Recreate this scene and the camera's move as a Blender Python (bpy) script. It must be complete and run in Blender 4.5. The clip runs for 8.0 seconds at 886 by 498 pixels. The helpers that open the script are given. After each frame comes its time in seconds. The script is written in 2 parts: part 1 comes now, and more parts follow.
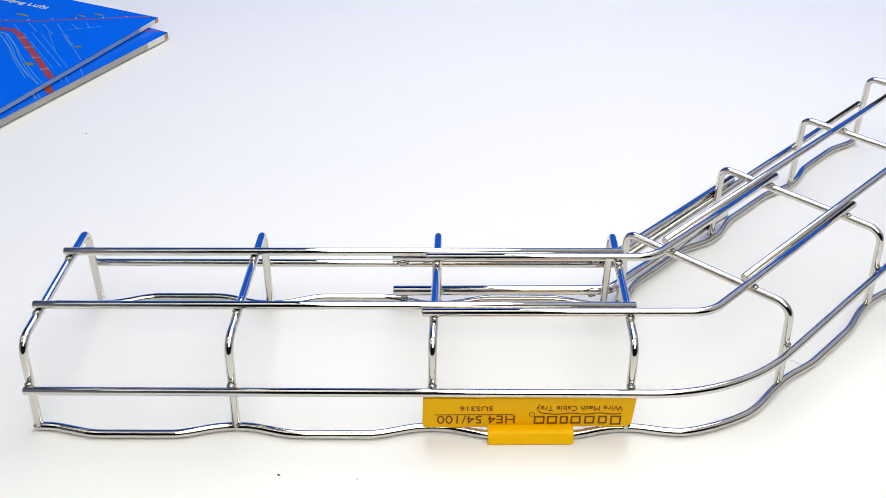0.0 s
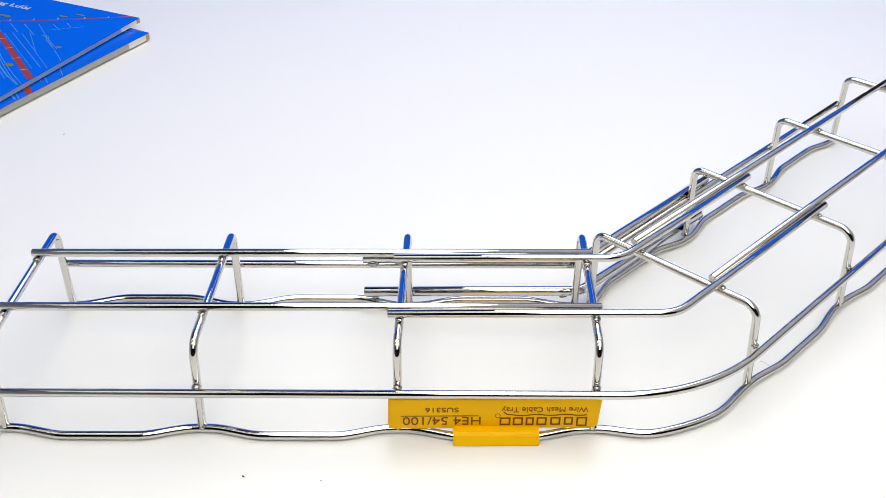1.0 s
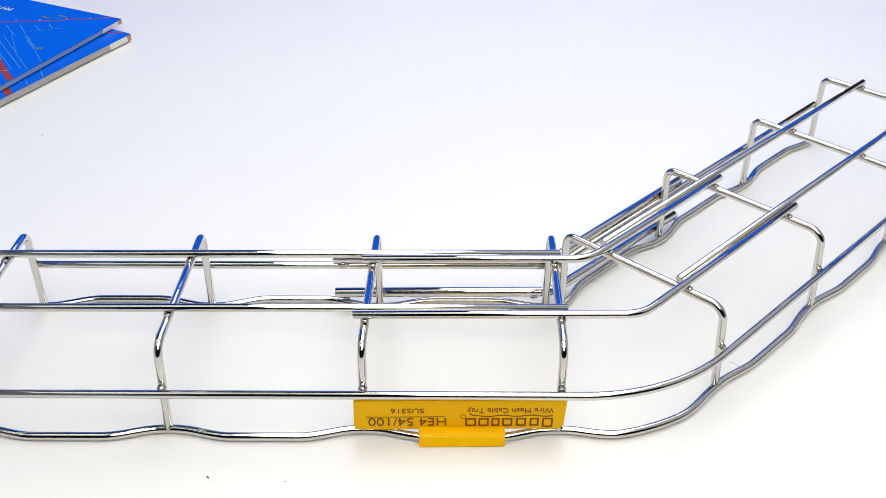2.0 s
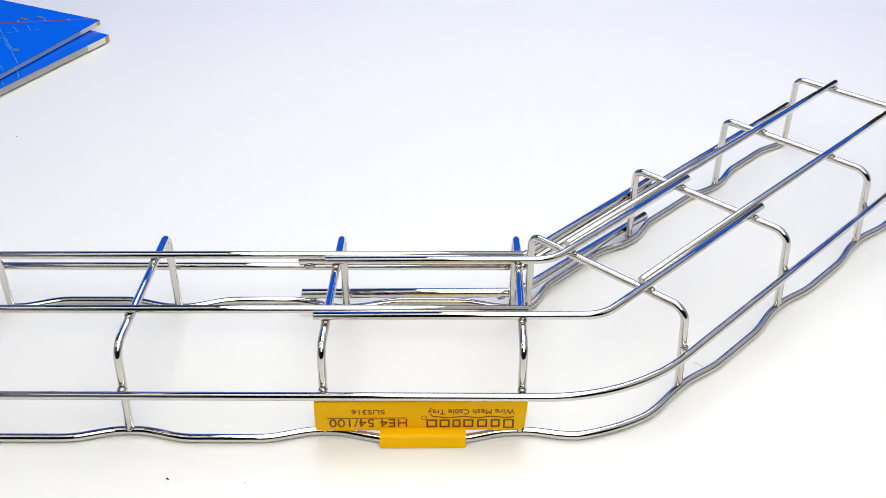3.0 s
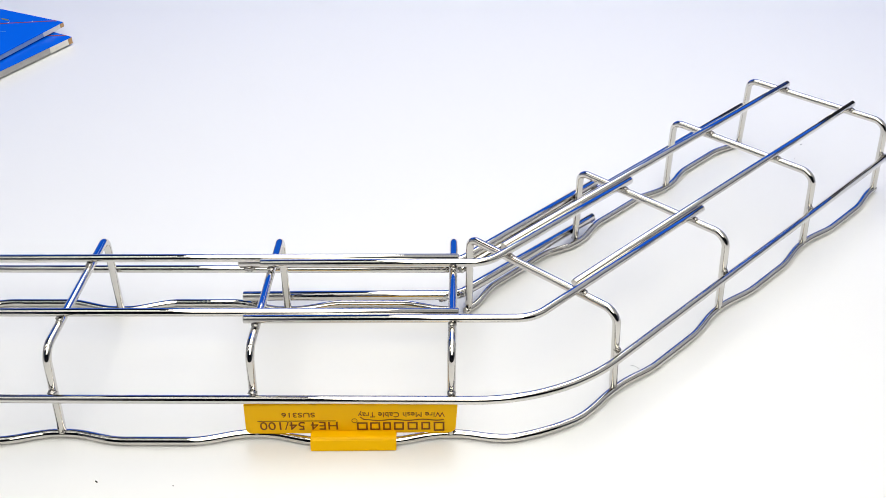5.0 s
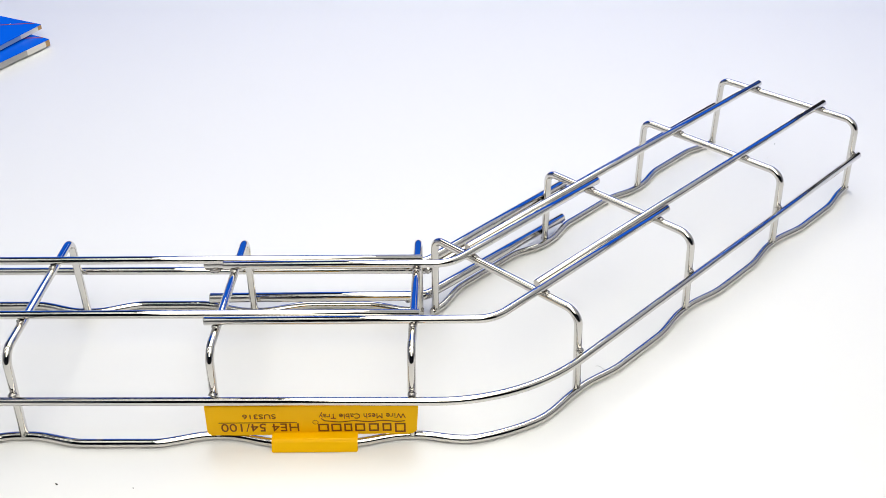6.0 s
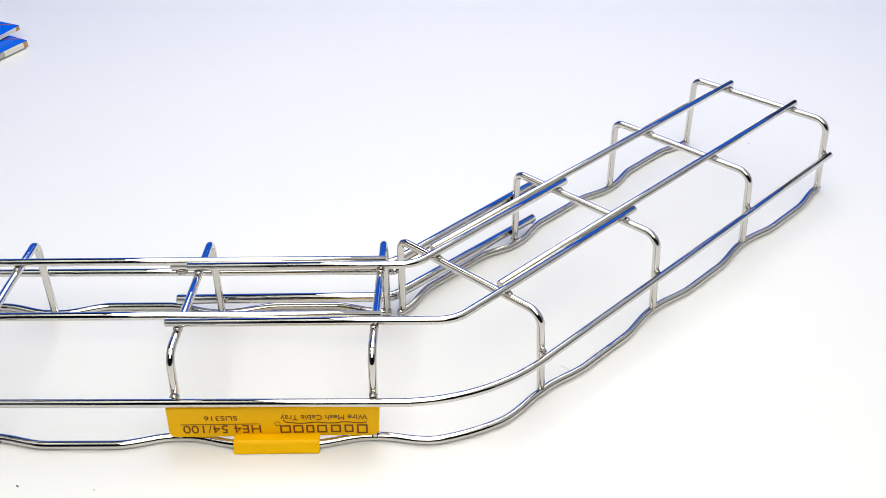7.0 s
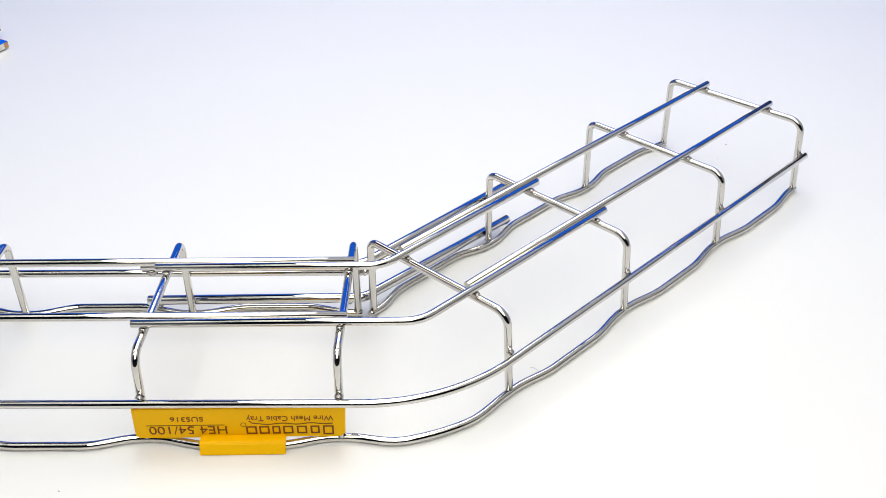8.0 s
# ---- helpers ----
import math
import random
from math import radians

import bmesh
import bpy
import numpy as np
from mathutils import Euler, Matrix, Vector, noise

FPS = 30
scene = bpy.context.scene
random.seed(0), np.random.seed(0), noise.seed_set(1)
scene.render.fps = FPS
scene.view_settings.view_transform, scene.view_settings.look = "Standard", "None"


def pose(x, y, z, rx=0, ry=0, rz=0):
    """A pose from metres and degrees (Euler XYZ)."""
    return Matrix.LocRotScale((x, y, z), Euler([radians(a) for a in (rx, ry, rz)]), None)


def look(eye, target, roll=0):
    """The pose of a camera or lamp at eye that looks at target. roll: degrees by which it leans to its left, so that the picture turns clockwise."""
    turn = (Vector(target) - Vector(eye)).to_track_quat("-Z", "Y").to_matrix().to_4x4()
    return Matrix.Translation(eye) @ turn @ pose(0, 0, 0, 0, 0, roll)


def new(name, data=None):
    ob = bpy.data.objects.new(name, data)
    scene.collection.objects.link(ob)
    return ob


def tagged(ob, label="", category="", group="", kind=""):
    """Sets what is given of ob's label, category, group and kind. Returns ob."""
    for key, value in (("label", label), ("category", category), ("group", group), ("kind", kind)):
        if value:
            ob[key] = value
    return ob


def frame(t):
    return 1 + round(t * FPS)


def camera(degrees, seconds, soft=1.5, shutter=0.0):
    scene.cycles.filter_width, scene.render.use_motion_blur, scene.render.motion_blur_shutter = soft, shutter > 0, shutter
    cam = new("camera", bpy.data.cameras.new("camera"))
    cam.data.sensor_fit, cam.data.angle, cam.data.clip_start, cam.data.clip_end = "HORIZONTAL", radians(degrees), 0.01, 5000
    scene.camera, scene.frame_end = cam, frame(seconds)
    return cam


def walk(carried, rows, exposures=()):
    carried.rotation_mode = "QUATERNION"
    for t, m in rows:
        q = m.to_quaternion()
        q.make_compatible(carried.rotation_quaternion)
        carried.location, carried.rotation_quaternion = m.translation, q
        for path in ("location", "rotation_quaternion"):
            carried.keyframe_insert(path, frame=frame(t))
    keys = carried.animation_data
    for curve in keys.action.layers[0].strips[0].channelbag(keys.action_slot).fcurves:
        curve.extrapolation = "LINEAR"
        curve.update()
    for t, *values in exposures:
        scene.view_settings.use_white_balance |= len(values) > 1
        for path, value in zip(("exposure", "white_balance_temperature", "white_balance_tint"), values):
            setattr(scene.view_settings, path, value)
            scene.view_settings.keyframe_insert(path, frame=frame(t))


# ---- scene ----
cam = camera(45.5, 8.0, soft=0.5)
PATH = [
    (0, (0.19438, -0.39386, 0.38807), (0.21379, 0.42788, -0.18147), 0.653),
    (0.5, (0.20382, -0.39350, 0.38899), (0.22176, 0.42765, -0.18144), 0.578),
    (1, (0.21323, -0.39299, 0.38887), (0.23012, 0.42816, -0.18159), 0.518),
    (1.5, (0.22220, -0.39318, 0.38922), (0.23760, 0.42802, -0.18121), 0.457),
    (3, (0.25251, -0.39321, 0.38990), (0.26597, 0.42825, -0.18021), 0.294),
    (3.5, (0.26232, -0.39313, 0.39099), (0.27377, 0.42777, -0.17997), 0.237),
    (4, (0.27198, -0.39284, 0.39100), (0.28196, 0.42818, -0.17982), 0.135),
    (4.5, (0.28077, -0.39285, 0.39175), (0.29043, 0.42778, -0.17962), 0.135),
    (6, (0.31142, -0.39276, 0.39257), (0.31884, 0.42802, -0.17862), -0.248),
    (6.5, (0.32096, -0.39249, 0.39212), (0.32904, 0.42863, -0.17858), -0.291),
    (7, (0.33111, -0.39234, 0.39350), (0.33833, 0.42784, -0.17856), -0.368),
    (7.5, (0.33998, -0.39213, 0.39384), (0.34636, 0.42787, -0.17850), -0.442),
    (8, (0.34844, -0.39218, 0.39312), (0.35548, 0.42847, -0.17828), -0.388),
]
walk(cam, [(t, look(eye, target, roll)) for t, eye, target, roll in PATH])

# ---- world, lamps ----
world = bpy.data.worlds.new("world")
scene.world = world
world.use_nodes = True
wn = world.node_tree.nodes
sky = wn.new("ShaderNodeTexSky")
sky.sky_type, sky.sun_disc = 'NISHITA', False
sky.sun_elevation, sky.sun_rotation = radians(40), radians(150)
world.node_tree.links.new(sky.outputs[0], wn["Background"].inputs[0])
wn["Background"].inputs[1].default_value = 0.012
scene.view_settings.exposure = -0.04


def area_lamp(name, m, sx, sy, watts, colour):
    data = bpy.data.lights.new(name, 'AREA')
    data.shape, data.size, data.size_y = 'RECTANGLE', sx, sy
    data.energy, data.color = watts, colour
    ob = new(name, data)
    ob.matrix_world = m
    return ob


# room: table top at z = 0, floor 0.75 below it
FLOOR, CEIL = -0.75, 1.75
X0, X1, Y0, Y1 = -1.6, 2.7, -2.0, 1.7
WIN = (-1.45, 2.6, 0.22, 1.5)  # window in the far wall: x, x, z, z
area_lamp("window_light", look(((WIN[0] + WIN[1]) / 2, Y1 + 0.05, (WIN[2] + WIN[3]) / 2), ((WIN[0] + WIN[1]) / 2, 0, (WIN[2] + WIN[3]) / 2)),
          WIN[1] - WIN[0], WIN[3] - WIN[2], 13.8, (0.001, 0.15, 1.0))
# unseen hanging light panels, wide ones over the table's middle and narrow ones beside them, added to shape the wires'
# reflections: x from, x to, y from, y to, radiance
PANEL_Z = 0.973
PANELS = ((-0.063, 0.761, -1.270, 0.001, 3.30), (-0.063, 0.761, 0.100, 1.144, 3.60),
          (-1.383, -0.073, -0.461, -0.290, 2.0), (-1.383, -0.073, -0.063, 0.093, 2.6),
          (0.771, 2.680, -0.702, 0.001, 0.42), (0.771, 2.680, 0.100, 1.500, 0.36))
for x0, x1, y0, y1, radiance in PANELS:
    sx, sy = x1 - x0, y1 - y0
    area_lamp("unseen_panel_light", pose((x0 + x1) / 2, (y0 + y1) / 2, PANEL_Z), sx, sy, radiance * math.pi * sx * sy, (1.0, 0.98, 0.885))


# ---- materials ----
def material(name, colour, rough=0.5, metal=0.0, vary=0.1, scale=20.0, bump=0.0, bump_scale=200.0, rough_vary=0.0, stretch=(1, 1, 1), coat=0.0):
    mat = bpy.data.materials.new(name)
    mat.use_nodes = True
    nodes, links = mat.node_tree.nodes, mat.node_tree.links
    b = nodes["Principled BSDF"]
    b.inputs["Roughness"].default_value, b.inputs["Metallic"].default_value = rough, metal
    b.inputs["Coat Weight"].default_value = coat
    tex = nodes.new("ShaderNodeTexCoord")
    mapping = nodes.new("ShaderNodeMapping")
    mapping.inputs["Scale"].default_value = stretch
    links.new(tex.outputs["Object"], mapping.inputs["Vector"])
    big, fine = nodes.new("ShaderNodeTexNoise"), nodes.new("ShaderNodeTexNoise")
    big.inputs["Scale"].default_value, fine.inputs["Scale"].default_value = scale, bump_scale
    big.inputs["Detail"].default_value = fine.inputs["Detail"].default_value = 4
    for n in (big, fine):
        links.new(mapping.outputs[0], n.inputs["Vector"])
    mix = nodes.new("ShaderNodeMix")
    mix.data_type = 'RGBA'
    lo = [c * (1 - vary) for c in colour]
    hi = [min(1, c * (1 + vary)) for c in colour]
    mix.inputs["A"].default_value, mix.inputs["B"].default_value = (*lo, 1), (*hi, 1)
    both = nodes.new("ShaderNodeMath")
    both.operation = 'ADD'
    half = nodes.new("ShaderNodeMath")
    half.operation = 'MULTIPLY'
    half.inputs[1].default_value = 0.25
    links.new(big.outputs["Fac"], both.inputs[0])
    links.new(fine.outputs["Fac"], both.inputs[1])
    links.new(both.outputs[0], half.inputs[0])
    links.new(half.outputs[0], mix.inputs["Factor"])
    links.new(mix.outputs["Result"], b.inputs["Base Color"])
    if rough_vary:
        r = nodes.new("ShaderNodeMapRange")
        r.inputs["From Min"].default_value, r.inputs["From Max"].default_value = 0.3, 0.7
        r.inputs["To Min"].default_value, r.inputs["To Max"].default_value = max(0.01, rough - rough_vary), rough + rough_vary
        links.new(big.outputs["Fac"], r.inputs["Value"])
        links.new(r.outputs[0], b.inputs["Roughness"])
    if bump:
        bm_ = nodes.new("ShaderNodeBump")
        bm_.inputs["Strength"].default_value, bm_.inputs["Distance"].default_value = bump, 0.001
        links.new(fine.outputs["Fac"], bm_.inputs["Height"])
        links.new(bm_.outputs[0], b.inputs["Normal"])
    return mat


STEEL = material("polished_steel", (0.66, 0.64, 0.605), 0.012, 1.0, 0.05, 60, 0.05, 130, 0.010)
WELD = material("weld_steel", (0.46, 0.44, 0.42), 0.05, 1.0, 0.3, 500, 0.35, 700, 0.04)
CUT = material("cut_steel", (0.68, 0.66, 0.63), 0.3, 1.0, 0.1, 300, 0.2, 1500)
LAMINATE = material("white_laminate", (0.80, 0.80, 0.80), 0.30, 0.0, 0.015, 3)
LAMINATE.node_tree.nodes["Principled BSDF"].inputs["Specular IOR Level"].default_value = 0.55
YELLOW = material("yellow_plastic", (1.0, 0.54, 0.0), 0.36, 0.0, 0.04, 60, 0.06, 900, 0.06)
plastic = YELLOW.node_tree.nodes["Principled BSDF"]
plastic.inputs["Specular IOR Level"].default_value = 0.12
BROWN = material("brown_print", (0.24, 0.075, 0.008), 0.5, 0.0, 0.2, 300)
BLUE = material("blue_cover", (0.0, 0.115, 0.75), 0.22, 0.0, 0.12, 12, 0.02, 500, 0.05)
PAGES = material("page_edges", (0.50, 0.49, 0.47), 0.75, 0.0, 0.22, 9, 0.5, 900, stretch=(1, 1, 60))
CREAM = material("cream_paper", (0.85, 0.83, 0.76), 0.75, 0.0, 0.15, 40, 0.4, 900, stretch=(1, 1, 30))
TAN = material("tan_paper", (0.55, 0.33, 0.14), 0.7, 0.0, 0.3, 200)
# upper page edges: blue bounce from the cover below, put into the colour
BOUNCEPAGES = material("page_edges_with_blue_bounce", (0.34, 0.50, 0.76), 0.6, 0.0, 0.35, 9, 0.5, 900, stretch=(1, 1, 60))
RED = material("red_ink", (0.36, 0.045, 0.012), 0.3, 0.0, 0.3, 90)
CYAN = material("pale_blue_ink", (0.10, 0.34, 0.72), 0.3, 0.0, 0.4, 150)
OLIVE = material("olive_ink", (0.22, 0.24, 0.04), 0.3, 0.0, 0.4, 150)
PALE = material("pale_yellow_ink", (0.75, 0.80, 0.55), 0.3, 0.0, 0.1, 150)
WALL = material("white_wall_paint", (0.75, 0.75, 0.75), 0.8, 0.0, 0.03, 2, 0.1, 200)
DARKWALL = material("dark_wall_paint", (0.03, 0.03, 0.03), 0.8, 0.0, 0.2, 2, 0.1, 200)
GREY = material("dark_grey_paint", (0.05, 0.05, 0.055), 0.8, 0.0, 0.1, 2, 0.1, 200)
FLOORMAT = material("grey_floor", (0.25, 0.24, 0.23), 0.5, 0.0, 0.15, 3, 0.1, 100)
METAL = material("grey_metal", (0.4, 0.4, 0.4), 0.4, 1.0, 0.1, 20)
for ink in (BLUE, RED, CYAN, OLIVE, PALE, BROWN):
    ink.node_tree.nodes["Principled BSDF"].inputs["Specular IOR Level"].default_value = 0.2
SPECK = material("dark_crumb", (0.02, 0.018, 0.015), 0.8, 0.0, 0.3, 500)


# ---- mesh helpers ----
def mesh_of(name, bm, mat, smooth=False):
    bmesh.ops.recalc_face_normals(bm, faces=bm.faces)
    me = bpy.data.meshes.new(name)
    bm.to_mesh(me)
    bm.free()
    for m in (mat if isinstance(mat, (list, tuple)) else [mat]):
        me.materials.append(m)
    if smooth:
        for p in me.polygons:
            p.use_smooth = len(p.vertices) <= 4
    return me


def part(name, bm, mat, parent, label="", smooth=False):
    ob = new(name, mesh_of(name, bm, mat, smooth))
    ob.parent = parent
    return tagged(ob, label)


def box(bm, x0, x1, y0, y1, z0, z1, bevel=0.0):
    vs = [bm.verts.new((x, y, z)) for x in (x0, x1) for y in (y0, y1) for z in (z0, z1)]
    fs = [bm.faces.new([vs[i] for i in q]) for q in ((0, 1, 3, 2), (4, 6, 7, 5), (0, 4, 5, 1), (2, 3, 7, 6), (0, 2, 6, 4), (1, 5, 7, 3))]
    if bevel:
        es = list({e for f in fs for e in f.edges})
        bmesh.ops.bevel(bm, geom=es, offset=bevel, segments=2, affect='EDGES')
    return bm


def prism(bm, outline, z0, z1):
    """A flat outline of (x, y) between two heights."""
    low = [bm.verts.new((x, y, z0)) for x, y in outline]
    top = [bm.verts.new((x, y, z1)) for x, y in outline]
    n = len(outline)
    bm.faces.new(low[::-1])
    bm.faces.new(top)
    for i in range(n):
        bm.faces.new((low[i], low[(i + 1) % n], top[(i + 1) % n], top[i]))
    return bm


def strip(bm, pts, width, z0, z1):
    """A thin band of print along points (x, y)."""
    ps = [Vector(p) for p in pts]
    left, right = [], []
    for i, p in enumerate(ps):
        d = (ps[min(i + 1, len(ps) - 1)] - ps[max(i - 1, 0)]).normalized()
        n = Vector((-d.y, d.x)) * width / 2
        left.append(p + n)
        right.append(p - n)
    return prism(bm, left + right[::-1], z0, z1)


def rounded(points, radii):
    """A polyline with its inner corners rounded."""
    ps = [Vector(p) for p in points]
    if not isinstance(radii, (list, tuple)):
        radii = [radii] * (len(ps) - 2)
    out = [ps[0]]
    for i in range(1, len(ps) - 1):
        a, b = (ps[i - 1] - ps[i]).normalized(), (ps[i + 1] - ps[i]).normalized()
        half = a.angle(b) / 2
        r = radii[i - 1]
        cut = r / math.tan(half)
        p, q = ps[i] + a * cut, ps[i] + b * cut
        centre = ps[i] + (a + b).normalized() * (r / math.sin(half))
        n = max(4, int((math.pi - 2 * half) / radians(3)))
        u, w = p - centre, q - centre
        total = u.angle(w)
        for k in range(n + 1):
            f = k / n
            out.append(centre + (u * math.sin((1 - f) * total) + w * math.sin(f * total)) / math.sin(total))
    return out + [ps[-1]]


def tube(bm, points, r, sides=18, bevel=0.0004):
    """A round wire along points, with slightly broken cut ends (the caps take the second material)."""
    ps = [Vector(p) for p in points]
    clean = [ps[0]]
    for p in ps[1:]:
        if (p - clean[-1]).length > 1e-5:
            clean.append(p)
    ps = clean
    n = len(ps)
    tangents = [(ps[min(i + 1, n - 1)] - ps[max(i - 1, 0)]).normalized() for i in range(n)]
    side = tangents[0].orthogonal().normalized()
    rings = []
    stations = [(ps[0], tangents[0], r - bevel)] + [(p + (tangents[0] * bevel if i == 0 else tangents[-1] * -bevel if i == n - 1 else Vector((0, 0, 0))), t, r)
                                                    for i, (p, t) in enumerate(zip(ps, tangents))] + [(ps[-1], tangents[-1], r - bevel)]
    for p, t, rad in stations:
        side = (side - t * side.dot(t)).normalized()
        up = t.cross(side)
        rings.append([bm.verts.new(p + (side * math.cos(a) + up * math.sin(a)) * rad) for a in (2 * math.pi * k / sides for k in range(sides))])
    for a, b in zip(rings, rings[1:]):
        for k in range(sides):
            bm.faces.new((a[k], a[(k + 1) % sides], b[(k + 1) % sides], b[k]))
    for ring in (rings[0], rings[-1]):
        bm.faces.new(ring).material_index = 1
    return bm


def blob(bm, centre, rx, ry, rz, seed):
    """A lumpy bead of weld metal."""
    made = bmesh.ops.create_icosphere(bm, subdivisions=2, radius=1.0)["verts"]
    for v in made:
        k = 1.0 + 0.6 * noise.noise(v.co * 2.1 + Vector((seed * 3.1, seed, 0)))
        v.co = Vector((v.co.x * rx, v.co.y * ry, v.co.z * rz)) * k + Vector(centre)
    return bm


def lettering(text, width, height):
    """The mesh of a line of text, its left end on the baseline at the origin, fitted to a width and a height of capitals."""
    cu = bpy.data.curves.new("text", 'FONT')
    cu.body, cu.size, cu.extrude = text, 1.0, 0.02
    ob = bpy.data.objects.new("text", cu)
    scene.collection.objects.link(ob)
    bpy.context.view_layer.update()
    me = bpy.data.meshes.new_from_object(ob.evaluated_get(bpy.context.evaluated_depsgraph_get()))
    bpy.data.objects.remove(ob)
    xs = [v.co.x for v in me.vertices]
    x0, wide = min(xs), max(xs) - min(xs)
    for v in me.vertices:
        v.co = Vector(((v.co.x - x0) * width / wide, v.co.y * height / 0.70, v.co.z * 0.006))
    return me


# ---- the room ----
def setting(name, bm, mat, label, category):
    return tagged(new(name, mesh_of(name, bm, mat)), label, category, kind="structure")


T_ = 0.12
setting("floor", box(bmesh.new(), X0 - T_, X1 + T_, Y0 - T_, Y1 + T_, FLOOR - 0.1, FLOOR), FLOORMAT, "plain grey floor under the white table", "floor")
setting("ceiling", box(bmesh.new(), X0 - T_, X1 + T_, Y0 - T_, Y1 + T_, CEIL, CEIL + 0.1), GREY, "plain dark grey ceiling over the table", "ceiling")
bm = bmesh.new()
box(bm, X0, WIN[0], Y1, Y1 + T_, FLOOR, CEIL)
box(bm, WIN[1], X1, Y1, Y1 + T_, FLOOR, CEIL)
box(bm, WIN[0], WIN[1], Y1, Y1 + T_, FLOOR, WIN[2])
box(bm, WIN[0], WIN[1], Y1, Y1 + T_, WIN[3], CEIL)
setting("wall_north", bm, GREY, "dark grey painted wall with a wide window opening", "wall")
setting("wall_south", box(bmesh.new(), X0, X1, Y0 - T_, Y0, FLOOR, CEIL), DARKWALL, "dark painted wall behind the table", "wall")
setting("wall_west", box(bmesh.new(), X0 - T_, X0, Y0 - T_, Y1 + T_, FLOOR, CEIL), WALL, "plain white painted side wall", "wall")
setting("wall_east", box(bmesh.new(), X1, X1 + T_, Y0 - T_, Y1 + T_, FLOOR, CEIL), WALL, "plain white painted side wall", "wall")

# housings and cords for the added panels, all out of view
for x0, x1, y0, y1, radiance in PANELS:
    lamp = tagged(new("unseen_light_panel"), "unseen white rectangular light panel added over the table", "lamp", group="panels over the table")
    lamp.location = ((x0 + x1) / 2, (y0 + y1) / 2, PANEL_Z)
    sx, sy = (x1 - x0) / 2, (y1 - y0) / 2
    part("housing", box(bmesh.new(), -sx, sx, -sy - 0.004, sy + 0.004, 0.01, 0.05, 0.003), WALL, lamp)
    for x in (-0.6 * sx, 0.6 * sx):
        part("cord", tube(bmesh.new(), [(x, 0, 0.05), (x, 0, CEIL - PANEL_Z)], 0.002, 8), [METAL, METAL], lamp)

table = tagged(new("table"), "wide white laminate table with a satin top", "table")
TX0, TX1, TY0, TY1 = -0.9, 1.5, -0.45, 1.15
part("tabletop", box(bmesh.new(), TX0, TX1, TY0, TY1, -0.03, 0, 0.002), LAMINATE, table)
for lx in (TX0 + 0.06, TX1 - 0.06):
    for ly in (TY0 + 0.06, TY1 - 0.06):
        part("leg", box(bmesh.new(), lx - 0.025, lx + 0.025, ly - 0.025, ly + 0.025, FLOOR, -0.03, 0.003), METAL, table)

# ---- the wire tray, bottom up on the table ----
R = 0.00225         # wire radius
ZTOP = 0.0538       # cross wires' flat run
ZBASE = ZTOP + 2 * R
ZSIDE = 0.0287
LEAN_IN = 0.0048    # the outer legs lean inwards to the top
SKEW_NEAR, SKEW_FAR = -0.012, -0.010   # the straight run lies slightly askew
ARM = radians(44.1)
U = Vector((math.cos(ARM), math.sin(ARM), 0))
OUT = Vector((math.sin(ARM), -math.cos(ARM), 0))   # outwards on the arm's outer side
MAIN_NEAR = [-0.0025, 0.0985, 0.1990, 0.2990]
MAIN_FAR = [0.0043, 0.1040, 0.2035, 0.3020]
ARM_NEAR = [(0.3873, 0.0337), (0.4601, 0.1030), (0.5302, 0.1712), (0.5993, 0.2380)]
ARM_FAR = [(0.3112, 0.1042), (0.3828, 0.1770), (0.4543, 0.2428), (0.5214, 0.3063)]

tray = tagged(new("cable_tray"), "polished stainless steel wire mesh cable tray elbow, lying bottom up", "cable tray")


def wire(name, points, label="", r=R):
    return part(name, tube(bmesh.new(), points, r), [STEEL, CUT], tray, label, smooth=True)


def weld(p, rx=0.0024, ry=0.0024, rz=0.0019):
    weld.count += 1
    return part("weld_bead", blob(bmesh.new(), p, rx, ry, rz, weld.count), WELD, tray, smooth=True)


weld.count = 0


def cross(a, b, lean):
    """A cross wire bent to a U, its feet at a and b."""
    (ax, ay), (bx, by) = a, b
    f = lean / math.hypot(bx - ax, by - ay)
    tx, ty = ax + (bx - ax) * f, ay + (by - ay) * f
    wire("cross_wire", rounded([(ax, ay, 0.0030), (tx, ty, ZTOP), (bx, by, ZTOP), (bx, by, 0.0030)], [0.0085, 0.0058]))


def near_y(x):
    return 0.0040 + SKEW_NEAR * x


def far_y(x):
    return 0.1068 + SKEW_FAR * x


crossings = [((xn, near_y(xn)), (xf, far_y(xf))) for xn, xf in zip(MAIN_NEAR, MAIN_FAR)] + list(zip(ARM_NEAR, ARM_FAR))
for k, (a, b) in enumerate(crossings):
    cross(a, b, LEAN_IN if k < 4 else 0.0028)


def smooth(f):
    f = min(1, max(0, f))
    return f * f * (3 - 2 * f)


def waved(line, feet, bow, sign=1, rise=0.030):
    """The line of a rim wire: at each foot on the legs' line, bowed outwards between them."""
    ps = [Vector(p) for p in line]
    fine = []
    for p, q in zip(ps, ps[1:]):
        n = max(1, int((q - p).length / 0.003))
        fine += [p.lerp(q, k / n) for k in range(n)]
    fine.append(ps[-1])
    out = []
    for i, p in enumerate(fine):
        d = (fine[min(i + 1, len(fine) - 1)] - fine[max(i - 1, 0)]).normalized()
        normal = Vector((d.y, -d.x, 0)) * sign
        gap = min((p - Vector((fx, fy, p.z))).length for fx, fy in feet)
        out.append(p + normal * bow(p) * smooth((gap - 0.003) / rise))
    return out


# outer side: one rim wire and one side wire, bent round the corner
start = Vector(ARM_NEAR[1]).to_3d()


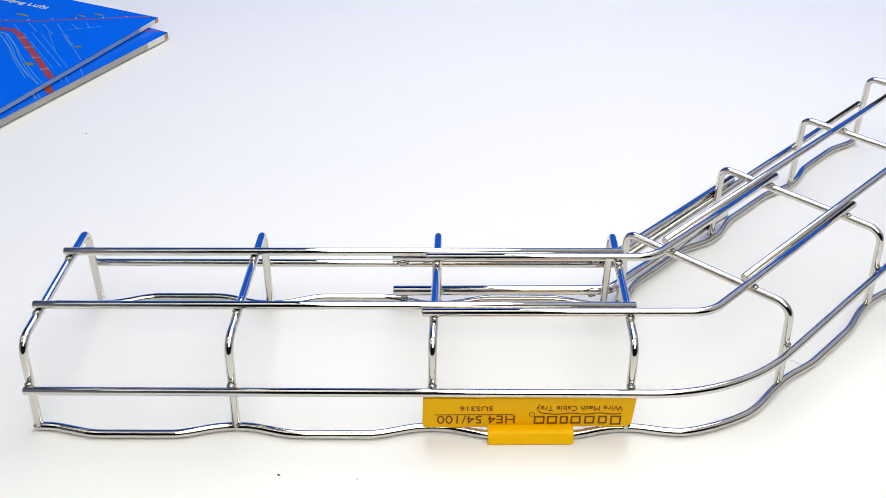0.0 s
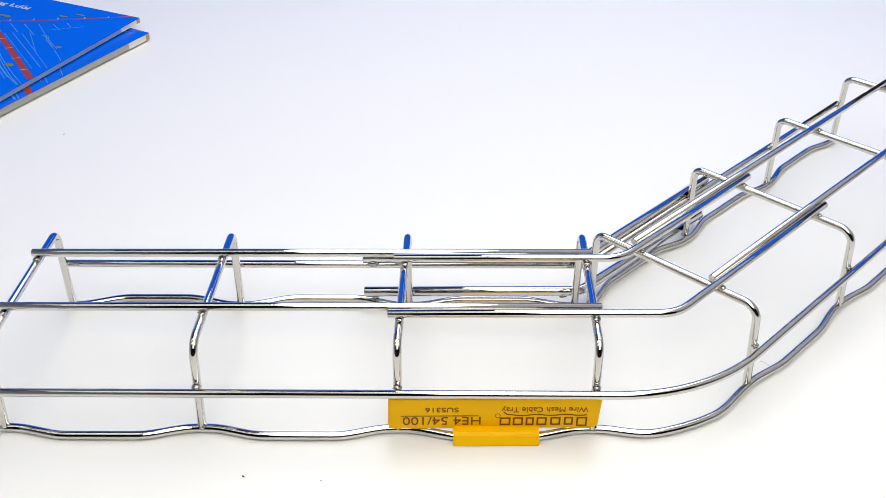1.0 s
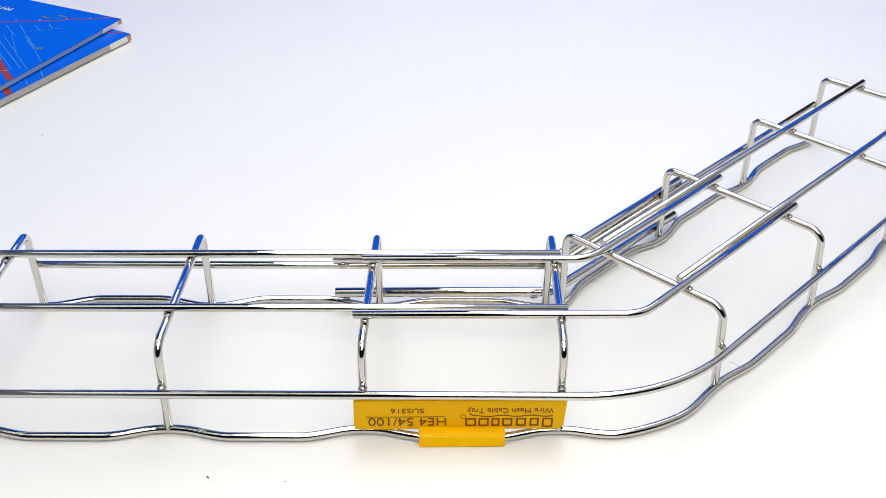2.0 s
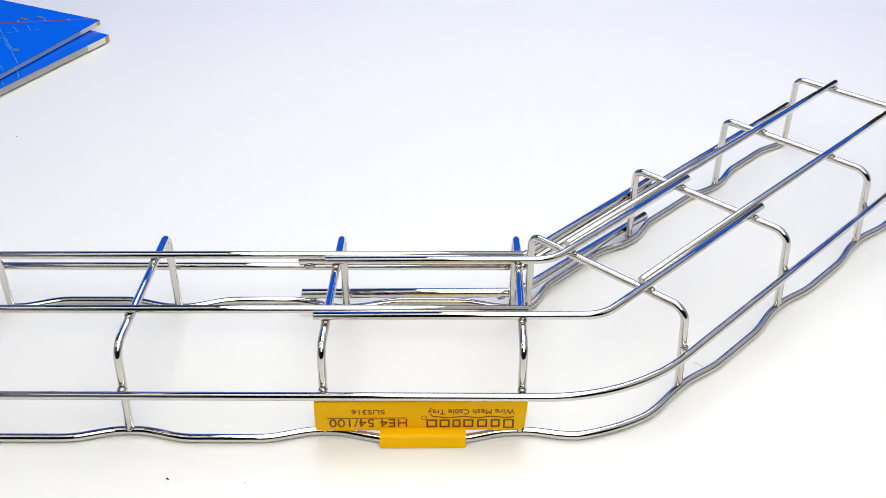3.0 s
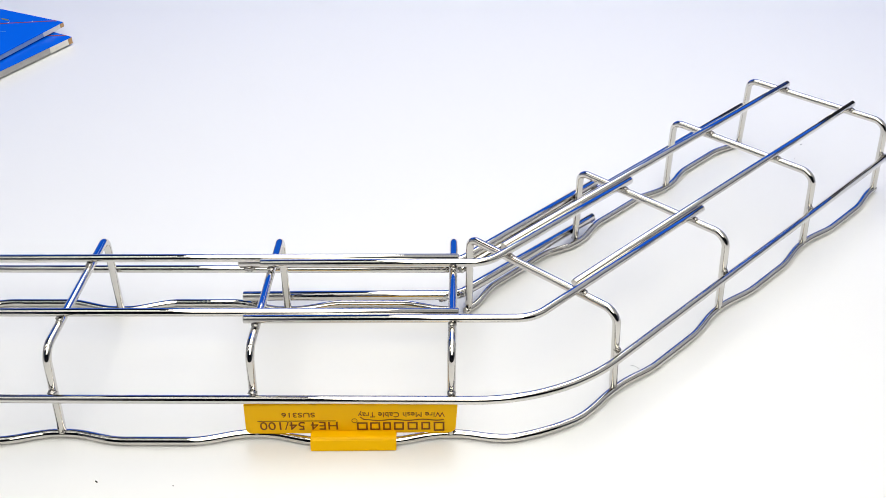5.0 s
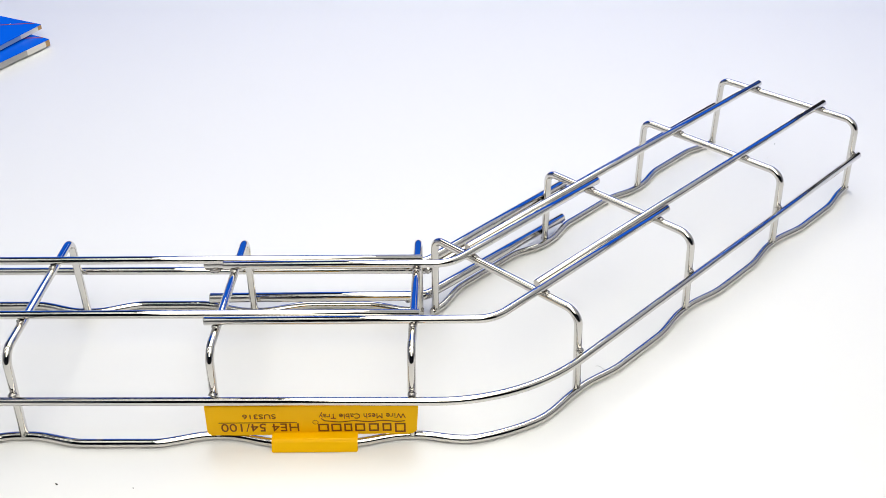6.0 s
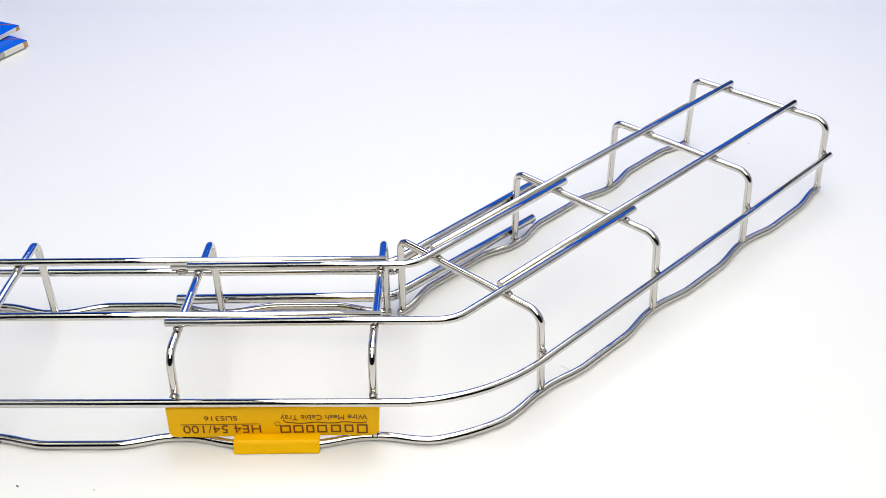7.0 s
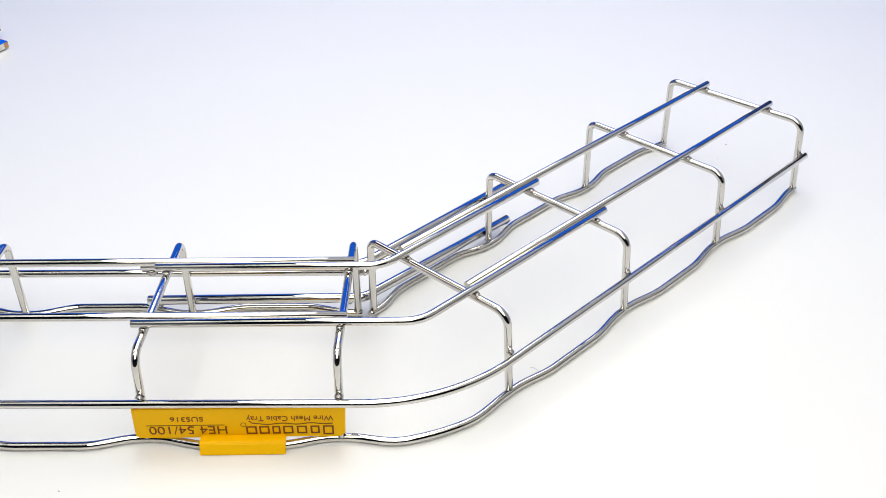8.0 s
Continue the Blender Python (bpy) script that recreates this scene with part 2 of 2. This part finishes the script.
def meet(p, slope):
    """Where the arm's line through p meets the straight run's outer line, moved out by slope's offset."""
    t = math.tan(ARM)
    return (p.y - t * p.x - slope) / (SKEW_NEAR - t)


corner_x = meet(start, near_y(0))
end = Vector(ARM_NEAR[3]).to_3d()
outer = rounded([(-0.0050, near_y(-0.005), R), (corner_x, near_y(corner_x), R), (end.x + U.x * 0.003, end.y + U.y * 0.003, R)], 0.111)
wire("rim_wire", waved(outer, [a for a, b in crossings], lambda p: 0.0055 - 0.0015 * smooth((p.x - 0.30) / 0.10)))
SIDE = 2 * R - 0.0020
off = Vector((start.x, start.y, 0)) + OUT * (SIDE + 0.0004)
cx = meet(off, near_y(0) - SIDE)
tip = Vector((end.x, end.y, 0)) + OUT * SIDE + U * 0.004
wire("side_wire", rounded([(-0.0043, near_y(0) - SIDE, ZSIDE), (cx, near_y(cx) - SIDE, ZSIDE - 0.0008), (tip.x, tip.y, ZSIDE)], 0.108))

# inner side: cut rim and side wires with bent splices laid beside them
inner = Vector(ARM_FAR[0]).to_3d()
inner_end = Vector(ARM_FAR[3]).to_3d()
V = (inner_end - inner).normalized()
IN = Vector((-V.y, V.x, 0))
wire("rim_wire", waved([(0.0030, far_y(0.003), R), (0.3045, far_y(0.3045), R)], [b for a, b in crossings[:4]], lambda p: 0.0068 - 0.0008 * smooth((p.x - 0.19) / 0.02), -1))
wire("rim_wire", waved([(*(inner - V * 0.003).xy, R), (*(inner_end + V * 0.002).xy, R)], [b for a, b in crossings[4:]], lambda p: 0.0060 - 0.0012 * smooth((p.x - 0.37) / 0.05), -1, 0.026))
YS, ZS = far_y(0.24) + 2 * R, 0.0305
wire("side_wire", [(0.0020, far_y(0) + 2 * R, ZS - 0.0014), (0.3060, far_y(0.306) + 2 * R, ZS - 0.0014)])
a, b = inner + IN * 2 * R - V * 0.003, inner_end + IN * 2 * R + V * 0.003
wire("side_wire", [(*a.xy, ZS), (*b.xy, ZS)])
first = Vector(ARM_FAR[1]).to_3d() + IN * 2 * R
kx = first.x - (first.y - YS) * V.x / V.y
stop = first + V * 0.023
for z, z_end, r in ((0.0096, 0.0076, 0.0030), (ZS + 2 * R - 0.0008, ZS + 2 * R, 0.0027)):
    wire("splice_wire", rounded([(0.1770, YS, z), (kx, YS, z), (*stop.xy, z_end)], 0.012), "bent splice wire at the cut inner corner", r)

# flat side: two base wires each way, with bent splices
T1, T2 = 0.0322, 0.0796
S1, S2 = 0.0253, 0.0737
wire("base_wire", [(-0.0028, T1 + 0.0010, ZBASE), (0.3032, T1 - 0.0017, ZBASE)])
wire("base_wire", [(-0.0002, T2 + 0.0008, ZBASE), (0.3042, T2 - 0.0009, ZBASE)])
BASE_LINES = [((0, T1), (0.3, T1 - 0.0017)), ((0, T2), (0.3, T2 - 0.0009)), ((0.3647, 0.0546), (0.5802, 0.2599)), ((0.3290, 0.0890), (0.5438, 0.2913))]
arms = [((0.3647, 0.0546), (0.5802, 0.2599), S1, 0.1941, 0.4478), ((0.3290, 0.0890), (0.5438, 0.2913), S2, 0.1963, 0.4110)]
for (px, py), (qx, qy), sy, s0, s_end in arms:
    wire("base_wire", [(px, py, ZBASE), (qx, qy, ZBASE)])
    d = (Vector((qx, qy, 0)) - Vector((px, py, 0))).normalized()
    o = Vector((px, py, 0)) + Vector((d.y, -d.x, 0)) * 0.0046
    bend_x = o.x + (sy - o.y) * d.x / d.y
    end_y = o.y + (s_end - o.x) * d.y / d.x
    wire("splice_wire", rounded([(s0, sy + 0.0006, ZBASE), (bend_x, sy, ZBASE), (s_end, end_y, ZBASE)], 0.022), "bent splice wire lying beside a base wire")


def along(a, b, f):
    return (a[0] + (b[0] - a[0]) * f, a[1] + (b[1] - a[1]) * f)


# weld beads where the wires touch
for k, (a, b) in enumerate(crossings):
    main = k < 4
    o = Vector((0, -1, 0)) if main else OUT
    weld((a[0] - o.x * 0.0004, a[1] - o.y * 0.0004, ZSIDE + 0.0014), 0.0023, 0.0021, 0.0014)
    i = Vector((0, 1, 0)) if main else IN
    weld((b[0] + i.x * 0.0018, b[1] + i.y * 0.0018, ZS + (-0.0002 if main else 0.0012)), 0.0024, 0.0020, 0.0019)
    weld((a[0], a[1], 0.0043), 0.0022, 0.0022, 0.0010)
    weld((b[0], b[1], 0.0043), 0.0022, 0.0022, 0.0010)
    for line in (BASE_LINES[0 if main else 2], BASE_LINES[1 if main else 3]):
        (p0, p1), shift = line, 0.0046 if k in (2, 3, 4, 5) else 0.0
        d = (Vector(p1) - Vector(p0)).normalized()
        side = Vector((d.y, -d.x))
        p0 = Vector(p0) + side * (shift + 0.0019)
        q = Vector(b) - Vector(a)
        f = (Vector(a) - p0).dot(side) / -q.dot(side)
        p = Vector(a) + q * f
        weld((p.x, p.y, ZTOP + 0.0019), 0.0021, 0.0021, 0.0012)
        weld((p.x + q.normalized().x * -0.0014, p.y + q.normalized().y * -0.0014, ZTOP + 0.0014), 0.0015, 0.0015, 0.0010)
for x in (0.183, 0.296):
    weld((x, YS - 0.0012, ZS + 0.0006), 0.0032, 0.0018, 0.0022)
    weld((x, YS + 0.0004, 0.0060), 0.0026, 0.0016, 0.0018)
p = first + V * 0.020
weld((p.x, p.y, 0.0060), 0.0022, 0.0016, 0.0018)
weld((p.x, p.y, ZS + 0.002), 0.003, 0.002, 0.002)

# ---- yellow identification tag, clipped to the rim under the side wire ----
tag = tagged(new("identification_tag"), "yellow plastic name tag clipped to the rim wire, upside down", "tag")
PX0, PX1, PZ0, PZ1, PY = 0.1945, 0.3022, 0.0050, 0.0251, -0.0016
bm = bmesh.new()
c = 0.0022
prism(bm, [(PX0, PZ1), (PX0 - 0.0004, PZ0 + c), (PX0 + 0.0014, PZ0), (PX1 - c - 0.001, PZ0), (PX1 - 0.001, PZ0 + c), (PX1, PZ1)], -0.0014, 0)
bmesh.ops.bevel(bm, geom=list(bm.edges), offset=0.0003, segments=2, affect='EDGES')
plate = part("plate", bm, YELLOW, tag)
plate.matrix_basis = pose(0, PY, 0, 90, 0, 0)
profile = [(-0.0002, 0.0068), (-0.0056, 0.0068), (-0.0067, 0.0060), (-0.0089, 0.0003), (-0.0074, 0.0001), (-0.0056, 0.0050), (-0.0002, 0.0050)]
bm = bmesh.new()
prism(bm, [(y - 0.0007, z) for y, z in profile], 0, 0.0437)
bmesh.ops.bevel(bm, geom=list(bm.edges), offset=0.00035, segments=2, affect='EDGES')
sleeve = part("clip", bm, YELLOW, tag)
sleeve.matrix_basis = Matrix(((0, 0, 1, 0.2273), (1, 0, 0, 0), (0, 1, 0, 0), (0, 0, 0, 1)))


def printed(name, me, x, z):
    """Print on the plate's front, turned upside down; x, z: the start of its baseline."""
    me.materials.clear()
    me.materials.append(BROWN)
    ob = new(name, me)
    ob.parent = plate
    ob.matrix_basis = plate.matrix_basis.inverted() @ pose(x, PY - 0.0001, z, 90, 0, 0) @ pose(0, 0, 0, 0, 0, 180)
    return ob


printed("lettering", lettering("Wire Mesh Cable Tray", 0.0440, 0.0034), 0.2957, 0.0196)
printed("lettering", lettering("SUS316", 0.0168, 0.0031), 0.2299, 0.0196)
printed("lettering", lettering("HE4 54/100", 0.0396, 0.0054), 0.2412, 0.0132)
# the maker's mark as a row of plain open boxes and a ring
for i, (x, w) in enumerate(((0, 0.0055), (0.0072, 0.0046), (0.0136, 0.0052), (0.0206, 0.0052), (0.0272, 0.0041), (0.0327, 0.0052), (0.0391, 0.0055))):
    hgt, st = 0.0062 if i == 0 else 0.0053, 0.0009
    bm = bmesh.new()
    for b in ((x, x + st, 0, hgt), (x + w - st, x + w, 0, hgt), (x + st, x + w - st, 0, st), (x + st, x + w - st, hgt - st, hgt)):
        box(bm, *b, 0, 0.0001)
    printed("mark_box", mesh_of("mark_box", bm, BROWN), 0.2955, 0.0128)
ring = [(0.00135 * math.cos(a), 0.00135 * math.sin(a)) for a in (2 * math.pi * k / 24 for k in range(25))]
printed("mark_ring", mesh_of("mark_ring", strip(bmesh.new(), ring, 0.0003, 0, 0.0001), BROWN), 0.2498, 0.0140)
printed("rule", mesh_of("rule", strip(bmesh.new(), [(0, 0), (0.0398, 0)], 0.0004, 0, 0.0001), BROWN), 0.2404, 0.0140)
printed("rule", mesh_of("rule", strip(bmesh.new(), [(0.042 * i / 20, 0.0004 * math.sin(i * 0.9)) for i in range(20)] + [(0.0408, -0.0006), (0.0424, -0.0022)], 0.0006, 0, 0.0001), BROWN), 0.2952, 0.0144)


# ---- two catalogues lying on one another ----
def catalogue(name, tip, angle, z, thick, edges, label):
    """A paperback; tip: its far corner, angle: of its fore-edge. Local x runs along the far edge, y along the fore-edge."""
    thing = tagged(new(name), label, "catalogue", group="stacked catalogues")
    u = Vector((math.cos(angle + math.pi / 2), math.sin(angle + math.pi / 2), 0))
    v = Vector((-math.cos(angle), -math.sin(angle), 0))
    thing.matrix_world = Matrix(((u.x, v.x, 0, tip[0]), (u.y, v.y, 0, tip[1]), (0, 0, 1, z), (0, 0, 0, 1)))
    W, H = 0.210, 0.297
    zt = thick - 0.0004
    part("back_cover", box(bmesh.new(), 0.004, W, 0.004, H, 0, 0.0012), PAGES, thing)
    part("page_block", box(bmesh.new(), 0.0004, W - 0.0003, 0.0003, H - 0.0003, 0.0012, zt), edges, thing)
    cover = part("front_cover", box(bmesh.new(), 0, W, 0, H, zt, thick), BLUE, thing, "glossy blue printed cover")
    part("page_corner", box(bmesh.new(), 0.0000, 0.002, 0.0045, 0.026, 0.0013, zt - 0.0001), CREAM, thing, "cream stretch of the page edges")
    part("page_corner", box(bmesh.new(), -0.0001, 0.004, 0.0000, 0.0043, 0.0013, zt - 0.0001), TAN, thing, "tan corner of the pages")
    z0, z1 = thick - 0.0001, thick + 0.00012

    def ink(points, width, low, high):
        return strip(bmesh.new(), [(x * 1.025, y * 1.025) for x, y in points], width, low, high)

    part("printed_band", ink([(0.150, 0.086), (0.1084, 0.0784), (0.0960, 0.0755), (0.0851, 0.0795), (0.0424, 0.1078), (0.0004, 0.1360)], 0.0054, z0, z1), RED, cover)
    part("printed_line", ink([(0.150, 0.077), (0.1211, 0.0649), (0.0907, 0.0514), (0.0569, 0.0319), (0.0099, 0.0023), (0.0065, 0.0006)], 0.0014, z0, z1 + 0.00004), RED, cover)
    lines = (((0.1041, 0.0648), (0.0872, 0.0751)), ((0.0937, 0.0575), (0.0727, 0.0704)), ((0.0836, 0.0756), (0.0118, 0.1214)), ((0.0771, 0.0725), (0.0068, 0.1171)),
             ((0.0684, 0.0706), (0.0010, 0.1160)), ((0.0811, 0.0538), (0.0562, 0.0693)), ((0.0639, 0.0662), (0.0322, 0.0946)), ((0.0700, 0.0485), (0.0010, 0.1000)),
             ((0.0589, 0.0432), (0.0433, 0.0519)), ((0.0491, 0.0362), (0.0393, 0.0431)), ((0.0540, 0.0560), (0.0300, 0.0360)))
    for n, (p, q) in enumerate(lines):
        p, q = Vector(p), Vector(q)
        count = max(1, int((q - p).length / 0.012))
        for i in range(count):   # broken into dashes
            part("printed_line", ink([p.lerp(q, i / count), p.lerp(q, (i + 0.92) / count)], 0.00045 + 0.00015 * (n % 2), z0, z1), CYAN, cover)
    for k in range(5):
        run = [(0.135, 0.0860), (0.1040, 0.0831), (0.0938, 0.0827), (0.0790, 0.0925), (0.0657, 0.1021), (0.0496, 0.1153), (0.0330, 0.1270), (0.0150, 0.1385), (0.0006, 0.1464)]
        part("printed_line", ink([(x + 0.0011 * k, y + 0.0013 * k + 0.0008 * math.sin(7 * i + 2 * k)) for i, (x, y) in enumerate(run)][:9 - (k > 2)], 0.0006, z0, z1 + 0.00001 * k), CYAN, cover)
    bundle = [(0.0503, 0.0642), (0.0440, 0.0660), (0.0380, 0.0720), (0.0290, 0.0775), (0.0205, 0.0827)]
    for k in range(2):
        part("printed_line", ink([(x + 0.0012 * k, y + 0.0016 * k) for x, y in bundle], 0.0005, z0, z1), CYAN, cover)
    for n, (cx_, cy_, rx, ry) in enumerate(((0.0350, 0.1262, 0.0045, 0.0026), (0.1132, 0.0478, 0.0075, 0.0016), (0.0635, 0.0265, 0.0045, 0.0012), (0.0519, 0.0176, 0.0050, 0.0012), (0.0215, 0.0815, 0.0028, 0.0016))):
        part("printed_patch", prism(bmesh.new(), [(cx_ + rx * math.cos(a), cy_ + ry * math.sin(a)) for a in (2 * math.pi * i / 18 for i in range(18))], z0, z1 + 0.00008), OLIVE, cover)
    # pale ticks across the printed bands
    for (p, q), ticks, half in ((((0.0851, 0.0795), (0.0004, 0.1360)), (0.10, 0.32, 0.55, 0.80), 0.0031), (((0.1211, 0.0649), (0.0099, 0.0023)), (0.05, 0.2, 0.36, 0.52, 0.7, 0.86), 0.0012)):
        p, q = Vector(p), Vector(q)
        d = (q - p).normalized()
        n = Vector((-d.y, d.x)) * half
        for f in ticks:
            m = p.lerp(q, f)
            part("printed_line", ink([m - n, m + n + d * half * 0.5], 0.00036, z0, z1 + 0.0001), PALE, cover)
    return cover


catalogue("catalogue", (-0.0328, 0.4955), radians(60.3), 0.0004, 0.0072, PAGES, "blue printed paperback catalogue lying flat on the white table")
upper = catalogue("catalogue", (-0.0448, 0.5155), radians(64.9), 0.0078, 0.0056, BOUNCEPAGES, "blue printed paperback catalogue stacked askew on another one")
me = lettering("Dạng Lưoi", 0.0520, 0.0062)
me.materials.append(PALE)
title = new("lettering", me)
title.parent = upper
title.matrix_basis = Matrix.Translation((0.1565, 0.0282, 0.0057)) @ pose(0, 0, 0, 0, 0, 180)

# the tone mark over the last word's second vowel
mark = part("lettering", strip(bmesh.new(), [(0.1116, 0.0227), (0.1105, 0.0214)], 0.0007, 0.0056, 0.0059), PALE, upper)
horn = part("lettering", strip(bmesh.new(), [(0.1097, 0.0248), (0.1088, 0.0243), (0.1086, 0.0234)], 0.0006, 0.0056, 0.0059), PALE, upper)

# ---- crumbs on the table ----
for k, (x, y, s) in enumerate(((0.1235, -0.0290, 0.0009), (0.1620, -0.0320, 0.0005), (-0.0610, 0.3210, 0.0006), (0.5690, 0.3060, 0.0007), (0.5580, 0.2850, 0.0004))):
    ob = tagged(new("crumb", mesh_of("crumb", blob(bmesh.new(), (0, 0, 0), s, s * 0.4, s * 0.4, k + 50), SPECK)), "tiny dark crumb lying on the white table", "crumb", group="crumbs on the table")
    ob.matrix_world = pose(x, y, s * 0.35, 0, 0, -40 + 25 * k)

# a hair-thin fibre beside the tray
fibre = bmesh.new()
tube(fibre, [(0.4005 + 0.0050 * k / 8, 0.0545 - 0.0030 * k / 8 + 0.0012 * math.sin(k * 0.45), 0.0004) for k in range(9)], 0.00010, 6, 0.00003)
tagged(new("fibre", mesh_of("fibre", fibre, [METAL, METAL], True)), "thin grey curled fibre lying on the white table", "fibre")
